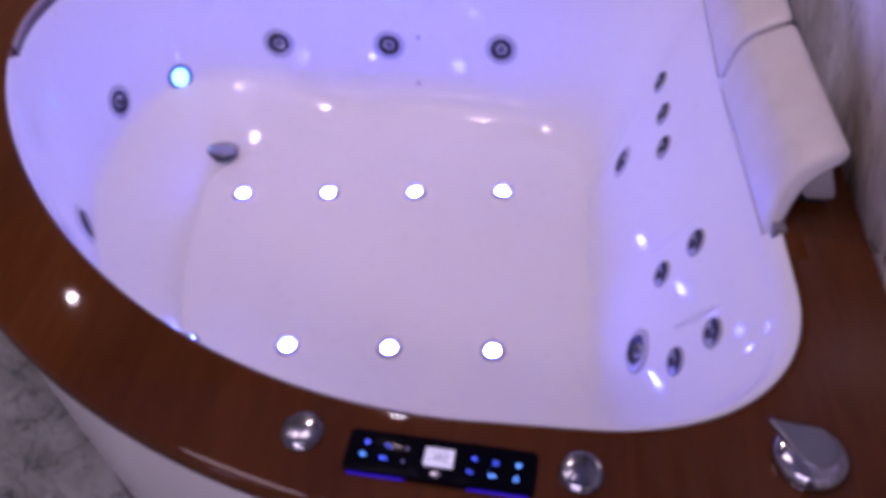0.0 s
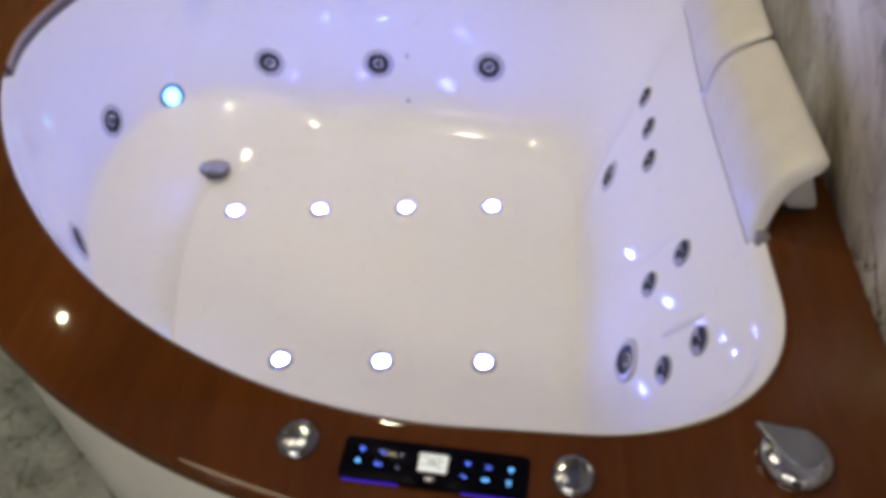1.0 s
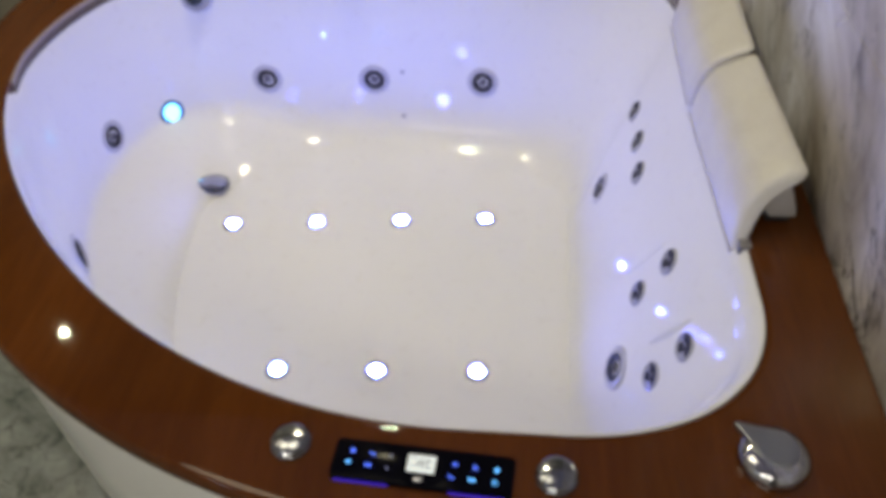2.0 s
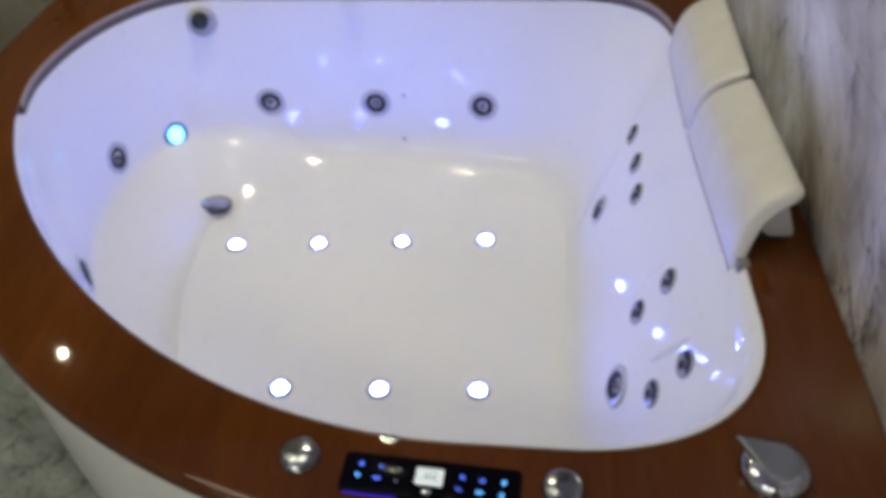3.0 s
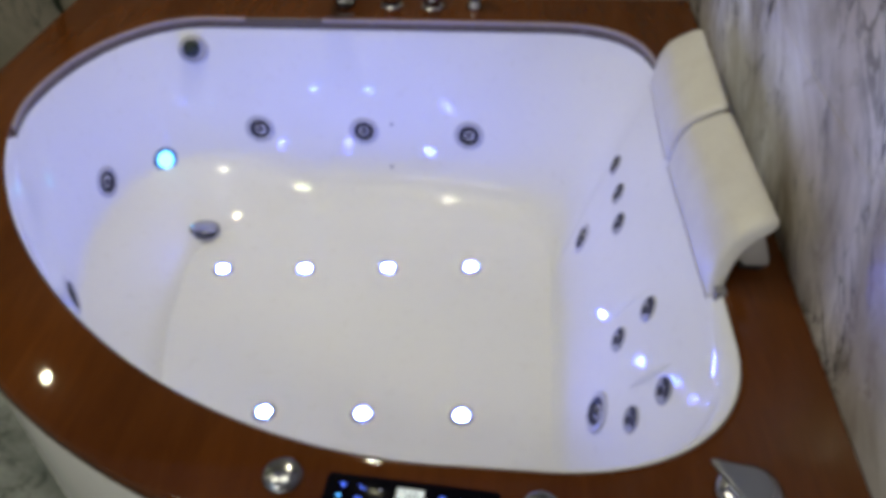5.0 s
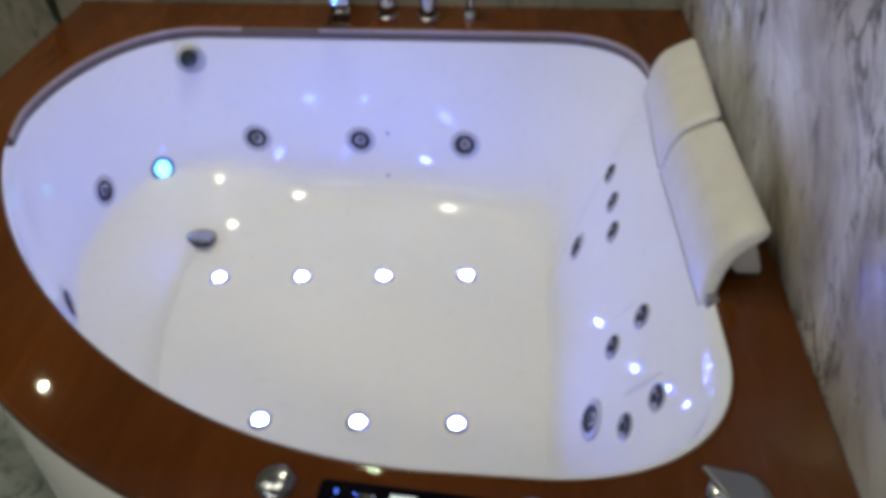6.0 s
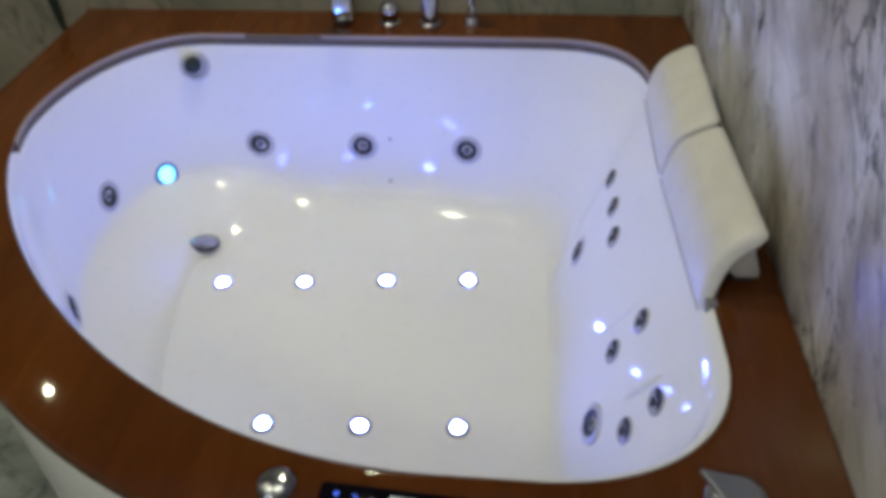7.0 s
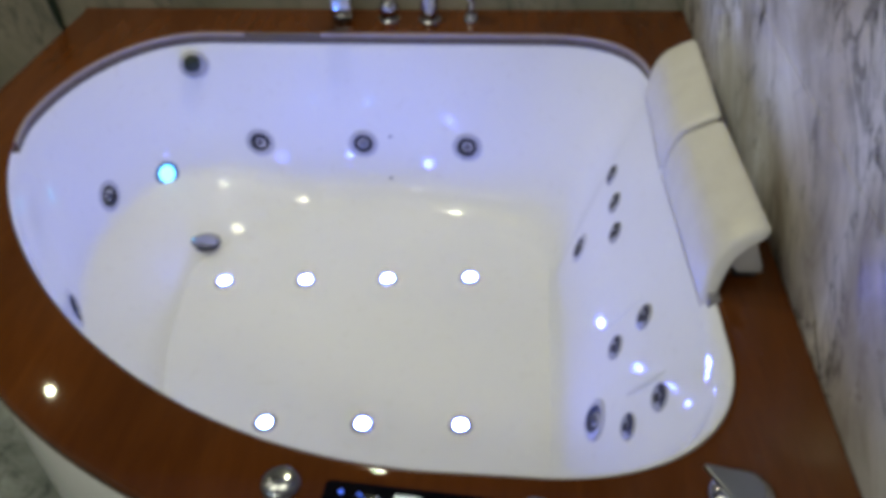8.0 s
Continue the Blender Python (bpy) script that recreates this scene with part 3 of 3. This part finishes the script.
part("knob", lathe([(0.018, 0.004), (0.0200, 0.010), (0.0195, 0.024), (0.014, 0.028), (0.0, 0.029)]), HOSE, over, "dark green knob face", m @ Matrix.Translation((-0.004, 0.008, 0)))

BOLT = mesh_of("bolt", lathe([(0.0050, -0.001), (0.0050, 0.0014), (0.0030, 0.0024), (0, 0.0026)], 12), PALE_JET)
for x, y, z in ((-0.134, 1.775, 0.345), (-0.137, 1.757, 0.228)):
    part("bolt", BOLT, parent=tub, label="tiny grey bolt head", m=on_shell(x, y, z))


def ridge(a, b, width, height):
    """A moulded ridge that follows the backrest between two places."""
    bm = bmesh.new()
    rows = []
    for k in range(13):
        s = k / 12
        m = on_shell(*(a[i] + (b[i] - a[i]) * s for i in range(3)))
        n = m.to_3x3().col[2]
        along = (Vector(b) - Vector(a)).normalized()
        side = n.cross(along).normalized()
        taper = math.sin(math.pi * (0.04 + 0.92 * s)) ** 0.7
        rows.append([bm.verts.new(m.translation + side * w * width * taper + n * (h * height * taper - 0.0006))
                     for w, h in ((-1, 0), (-0.5, 0.75), (0, 1), (0.35, 0.6), (0.6, 0))])
    for r, s in zip(rows, rows[1:]):
        for k in range(4):
            bm.faces.new((r[k], r[k + 1], s[k + 1], s[k]))
    bmesh.ops.recalc_face_normals(bm, faces=bm.faces)
    return bm


part("moulded_ridge", ridge((0.376, 0.890, 0.388), (0.424, 0.853, 0.494), 0.009, 0.0080), ACRYLIC, tub)
part("moulded_ridge", ridge((0.359, 1.088, 0.347), (0.416, 1.049, 0.477), 0.008, 0.0045), ACRYLIC, tub)


# ---------------------------------------------------------------- controls on the rim
def air_knob(x, y):
    m = Matrix.Translation((x, y, RIM)) @ Matrix.Scale(1.06, 4)
    knob = part("air_knob", lathe([(0.0235, 0.0), (0.0235, 0.0025), (0.0225, 0.004), (0.0215, 0.0045), (0.021, 0.003)]), KNOB, tub, "round chrome air control knob", m)
    part("dome", lathe([(0.0218, 0.003), (0.0222, 0.005), (0.0216, 0.0072), (0.0196, 0.0086), (0.0186, 0.0082), (0.0140, 0.0096), (0.0080, 0.0104), (0.0, 0.0107)], 32), KNOB, knob, "", m)
    part("pointer", block(-0.0180, -0.0016, 0.0060, -0.009, 0.0016, 0.0112, 0.0008), DULL_CHROME, knob, "", m @ pose(0, 0, 0, 0, 0, 35))


air_knob(-0.111, 0.522)
air_knob(0.2035, 0.4915)

# diverter with a leaf-shaped lever
m = Matrix.Translation((0.4500, 0.5255, RIM))
diverter = part("diverter", lathe([(0.0415, 0.0), (0.0415, 0.004), (0.040, 0.009), (0.038, 0.014), (0.033, 0.018), (0.026, 0.020), (0.0, 0.021)], 40), TAP, tub,
                "round chrome diverter valve", m)
turn = math.atan2(0.030, -0.044)
reach, round_r = 0.053, 0.0235
phi = math.acos(round_r / reach)
leaf = [(reach * math.cos(e), reach * math.sin(e)) for e in (0.03, -0.03)]
leaf = leaf[::-1] + [(round_r * math.cos(a), round_r * math.sin(a)) for a in np.linspace(phi, math.tau - phi, 26)]
leaf = [(x * math.cos(turn) - y * math.sin(turn) + 0.001, x * math.sin(turn) + y * math.cos(turn) + 0.003) for x, y in leaf]
part("lever", prism(leaf, 0.0185, 0.0250, 0.0022, 3), SATIN, diverter, "leaf-shaped chrome lever", m @ pose(0, 0, 0, 3, 2, 0))
part("index_dot", lathe([(0.0045, 0.009), (0.0045, 0.0118), (0.003, 0.0125), (0, 0.0125)], 14), SMOKE, diverter, "", m @ Matrix.Translation((-0.010, -0.0375, 0.003)))

# touch panel
m = pose(0.0495, 0.4935, RIM, 0, 0, -5)


def rounded(w, h, r, n=6):
    out = []
    for cx, cy, a0 in ((w / 2 - r, h / 2 - r, 0), (-w / 2 + r, h / 2 - r, 90), (-w / 2 + r, -h / 2 + r, 180), (w / 2 - r, -h / 2 + r, 270)):
        out += [(cx + r * math.cos(radians(a0 + 90 * k / n)), cy + r * math.sin(radians(a0 + 90 * k / n))) for k in range(n + 1)]
    return out


panel = part("control_panel", prism(rounded(0.212, 0.053, 0.007), 0.0, 0.0064, 0.0010, 2), BLACK, tub, "black glass touch panel with lit blue icons", m)
oval = [(0.030 * math.cos(a), 0.0262 * math.sin(a) - 0.0012) for a in np.linspace(0, math.tau, 36, endpoint=False)]
part("bezel", prism(oval, 0.0061, 0.0074, 0.0006, 1), BLACK, panel, "dark oval bezel", m @ Matrix.Translation((-0.001, 0, 0)))
screen = part("screen", prism(rounded(0.0325, 0.0225, 0.0012, 2), 0.0074, 0.0082), LCD, panel, "lit pale grey display", m @ Matrix.Translation((-0.0012, 0.0025, 0)))
for x, y, w, h in ((-0.0125, 0.0065, 0.0030, 0.0011), (-0.007, 0.0065, 0.0042, 0.0011), (0.0, 0.0065, 0.0030, 0.0011), (0.0065, 0.0065, 0.0048, 0.0011),
                   (-0.0045, -0.0010, 0.0012, 0.0085), (-0.0010, 0.0025, 0.0050, 0.0011), (-0.0010, -0.0015, 0.0050, 0.0011), (0.0020, -0.0010, 0.0012, 0.0085),
                   (0.0062, -0.0010, 0.0012, 0.0085), (0.0093, 0.0025, 0.0045, 0.0011), (0.0093, -0.0050, 0.0045, 0.0011), (-0.0105, -0.0030, 0.0050, 0.0012)):
    part("segment", block(x - w / 2, y - h / 2, 0.0080, x + w / 2, y + h / 2, 0.0085), LCD_INK, panel, "", m @ Matrix.Translation((-0.0012, 0.0025, 0)))
part("button", lathe([(0.0052, 0.0072), (0.0050, 0.0086), (0.0035, 0.0094), (0, 0.0096)], 18), CHROME, panel, "small chrome button", m @ Matrix.Translation((-0.002, -0.0175, 0)) @ Matrix.Diagonal((1.25, 0.8, 1, 1)))


def icon(kind, x, y, material):
    """A small lit pictogram on the glass."""
    shapes = {
        "lamp": [(-0.0034, 0.0005, 0.0034, 0.0032), (-0.0024, -0.0018, 0.0024, 0.0003), (-0.0009, -0.0036, 0.0009, -0.0020)],
        "bath": [(-0.0052, -0.0024, 0.0052, -0.0002), (-0.0052, 0.0, -0.0038, 0.0026), (-0.0020, 0.0004, 0.0046, 0.0014)],
        "wave": [(-0.0050, 0.0006, -0.0008, 0.0022), (-0.0016, -0.0012, 0.0026, 0.0004), (0.0012, -0.0028, 0.0050, -0.0014)],
        "dot": [(-0.0018, -0.0010, 0.0018, 0.0010), (-0.0006, -0.0022, 0.0006, -0.0011)],
        "cross": [(-0.0034, -0.0034, -0.0012, -0.0012), (0.0012, -0.0034, 0.0034, -0.0012), (-0.0034, 0.0012, -0.0012, 0.0034), (0.0012, 0.0012, 0.0034, 0.0034), (-0.0012, -0.0012, 0.0012, 0.0012)],
        "fan": [(-0.0034, -0.0006, -0.0004, 0.0026), (0.0004, -0.0026, 0.0034, 0.0006), (-0.0010, 0.0008, 0.0030, 0.0030)],
    }[kind]
    bm = bmesh.new()
    for x0, y0, x1, y1 in shapes:
        vs = [bm.verts.new(p) for p in ((x0, y0, 0.0066), (x1, y0, 0.0066), (x1, y1, 0.0066), (x0, y1, 0.0066), (x0, y0, 0.0069), (x1, y0, 0.0069), (x1, y1, 0.0069), (x0, y1, 0.0069))]
        for q in ((4, 5, 6, 7), (0, 1, 5, 4), (1, 2, 6, 5), (2, 3, 7, 6), (3, 0, 4, 7)):
            bm.faces.new([vs[i] for i in q])
    part("icon", bm, material, panel, "", m @ Matrix.Translation((x, y, 0)) @ Matrix.Diagonal((0.8, 0.8, 1, 1)))


for kind, x, y, mat in (("lamp", -0.084, 0.0100, ICON_BLUE), ("wave", -0.060, 0.0095, ICON_BLUE), ("dot", -0.038, 0.0088, ICON_DIM),
                        ("fan", -0.0865, -0.0055, ICON_CYAN), ("bath", -0.0625, -0.0060, ICON_BLUE), ("dot", -0.040, -0.0075, ICON_DIM),
                        ("fan", 0.0370, 0.0075, ICON_BLUE), ("cross", 0.0610, 0.0065, ICON_BLUE), ("lamp", 0.0860, 0.0065, ICON_CYAN),
                        ("wave", 0.0345, -0.0085, ICON_BLUE), ("bath", 0.0590, -0.0090, ICON_CYAN), ("cross", 0.0850, -0.0095, ICON_CYAN)):
    icon(kind, x, y, mat)
for x0, x1 in ((-0.100, -0.036), (0.034, 0.100)):
    part("edge_glow", block(x0, -0.0278, 0.0010, x1, -0.0262, 0.0034, 0.0005, 1), EDGE_GLOW, panel, "violet-blue lit lower edge", m)

# ---------------------------------------------------------------- taps along the back of the rim
FLANGE = mesh_of("flange", lathe([(0.029, 0.0), (0.029, 0.003), (0.026, 0.007), (0.021, 0.009), (0.021, 0.006)]), TAP)


def at_rim(x, y):
    return Matrix.Translation((x, y, RIM))


m = at_rim(-0.246, 1.885)
spout = part("spout", block(-0.024, -0.020, 0.010, 0.024, 0.022, 0.155, 0.004, 3), TAP, tub, "tall square chrome bath spout", m)
part("base", lathe([(0.021, 0.0), (0.021, 0.012), (0.018, 0.012)]), SMOKE, spout, "", m)
part("outlet", block(-0.024, -0.110, 0.128, 0.024, -0.018, 0.154, 0.004, 3), TAP, spout, "", m)

m = at_rim(-0.130, 1.883)
valve = part("valve_knob", lathe([(0.012, 0.004), (0.012, 0.012), (0.020, 0.016), (0.0245, 0.028), (0.0245, 0.040), (0.020, 0.050), (0.012, 0.055), (0, 0.056)], 32), TAP, tub,
             "rounded chrome valve knob", m)
part("flange", FLANGE, parent=valve, m=m)

m = at_rim(-0.030, 1.880)
mixer = part("mixer_handle", lathe([(0.016, 0.004), (0.0165, 0.014), (0.0220, 0.018), (0.0225, 0.075), (0.020, 0.084), (0.012, 0.087), (0, 0.088)], 32), TAP, tub,
             "tall cylindrical chrome mixer", m)
part("flange", FLANGE, parent=mixer, m=m)
part("lever", tube([(0, 0, 0.082), (0, -0.02, 0.095), (0, -0.05, 0.112)], [0.006, 0.005, 0.004], 12), TAP, mixer, "", m)

m = at_rim(0.072, 1.880)
shower = part("hand_shower", tube([(0, 0, 0.002), (0, 0, 0.05), (-0.002, 0.002, 0.11), (-0.006, -0.004, 0.16), (-0.008, -0.016, 0.185)], [0.010, 0.0095, 0.0105, 0.013, 0.016]), TAP, tub,
              "slim chrome hand shower standing in its holder", m)
part("holder", lathe([(0.019, 0.0), (0.019, 0.004), (0.016, 0.012), (0.013, 0.020), (0.011, 0.021)]), TAP, shower, "", m)
part("head", lathe([(0.020, 0.0), (0.024, 0.006), (0.022, 0.014), (0.010, 0.018), (0, 0.018)]), TAP, shower, "", m @ pose(-0.008, -0.020, 0.190, 65, 0, 0))


# ---------------------------------------------------------------- headrest cushions
def smooth_path(points, n=5):
    """A closed smooth outline through a few places."""
    p = np.array(points, float)
    out = []
    for i in range(len(p)):
        a, b, c, d = p[i - 1], p[i], p[(i + 1) % len(p)], p[(i + 2) % len(p)]
        for t in np.arange(n) / n:
            out.append(0.5 * (2 * b + (c - a) * t + (2 * a - 5 * b + 4 * c - d) * t * t + (3 * b - a - 3 * c + d) * t ** 3))
    return out


def along_y(outline, y0, y1, soft, lean=(0, 0), shift=(0, 0)):
    """An outline in x and z, drawn out from y0 to y1 with soft ends; lean slants the ends towards the bottom, shift moves them in x."""
    p = np.array(outline)
    t = np.roll(p, -1, 0) - np.roll(p, 1, 0)
    t /= np.hypot(t[:, 0], t[:, 1])[:, None]
    side = np.stack((-t[:, 1], t[:, 0]), 1)
    area = 0.5 * np.sum(p[:, 0] * np.roll(p[:, 1], -1) - np.roll(p[:, 0], -1) * p[:, 1])
    side *= 1 if area > 0 else -1
    rings = []
    for y, d in ((y0, 1.0), (y0 + 0.25 * soft, 0.45), (y0 + soft, 0.0), *(((y0 + (y1 - y0) * k / 6), 0.0) for k in range(1, 6)), (y1 - soft, 0.0), (y1 - 0.25 * soft, 0.45), (y1, 1.0)):
        q = p + side * d * soft * 0.7
        f = (y - y0) / (y1 - y0)
        low = (p[:, 1].max() - p[:, 1]) / (p[:, 1].max() - p[:, 1].min())
        rings.append([(x + shift[0] + (shift[1] - shift[0]) * f, y + k * (lean[0] + (lean[1] - lean[0]) * f), z) for (x, z), k in zip(q, low)])
    bm = sheet(rings)
    bm.verts.ensure_lookup_table()
    n = len(p)
    bm.faces.new([bm.verts[i] for i in range(n)])
    bm.faces.new([bm.verts[len(bm.verts) - n + i] for i in range(n)])
    bmesh.ops.recalc_face_normals(bm, faces=bm.faces)
    return bm


CUSHION = smooth_path([(0.467, 0.599), (0.468, 0.632), (0.475, 0.668), (0.491, 0.697), (0.518, 0.716), (0.545, 0.728), (0.556, 0.722), (0.548, 0.708),
                       (0.528, 0.694), (0.511, 0.676), (0.500, 0.652), (0.492, 0.624), (0.480, 0.599)])
FOOT = [(0.508, 0.662), (0.519, 0.688), (0.538, 0.704), (0.546, 0.684), (0.560, 0.646), (0.560, 0.634), (0.525, 0.634), (0.512, 0.645)]


def headrest(y0, y1, lean, shift, label):
    rest = thing("headrest", (0.52, (y0 + y1) / 2, RIM), label, "headrest", "headrests on the tub")
    part("cushion", along_y(CUSHION, y0, y1, 0.011, lean, shift), PILLOW, rest, "soft off-white leatherette cushion")
    # a thin grey tube stands in for the shadow line under the cushion
    shade_line = [(0.4650 + shift[0], y0 + lean[0] + 0.006, 0.5985), (0.4645 + sum(shift) / 2, (y0 + y1) / 2, 0.5985), (0.4650 + shift[1], y1 + lean[1] - 0.006, 0.5985)]
    part("lower_edge", tube(shade_line, 0.0017, 8), EDGE_SHADE, rest, "thin grey shade line along the cushion's lower edge")
    part("mounting_foot", along_y(FOOT, y0 + 0.010, y1 - 0.010, 0.003), PILLOW_FOOT, rest, "grey mounting foot")
    part("foot_pad", block(0.520, y0 + 0.016, RIM, 0.556, y1 - 0.016, 0.6342, 0.002, 1), SMOKE, rest, "black rubber pad")
    part("strap_end", block(0.4740, y0 + lean[0] - 0.010, 0.600, 0.4920, y0 + lean[0] + 0.030, 0.6235, 0.003), STRAP, rest, "grey strap end under the cushion")


headrest(0.922, 1.2375, (-0.034, 0.018), (0.001, -0.011), "white padded headrest cushion curled over the tub's edge")
headrest(1.2505, 1.562, (0.018, 0.0), (-0.011, -0.006), "white padded headrest cushion curled over the tub's edge")


# ---------------------------------------------------------------- beside the tub
hose = thing("drain_hose", (-1.012, NORTH - 0.012, 0.545), "dark green rubber hose end hanging against the stone wall", "hose")
part("hose", tube([(-1.022, NORTH - 0.012, 0.86), (-1.018, NORTH - 0.013, 0.74), (-1.014, NORTH - 0.014, 0.66), (-1.010, NORTH - 0.013, 0.61), (-1.008, NORTH - 0.010, 0.575),
                   (-1.002, NORTH - 0.008, 0.552)], [0.011, 0.011, 0.0115, 0.0105, 0.007, 0.0035], 12), HOSE, hose)
part("clip", block(-1.034, NORTH - 0.026, 0.836, -1.008, NORTH - 0.0005, 0.852, 0.002), SMOKE, hose, "black plastic wall clip")
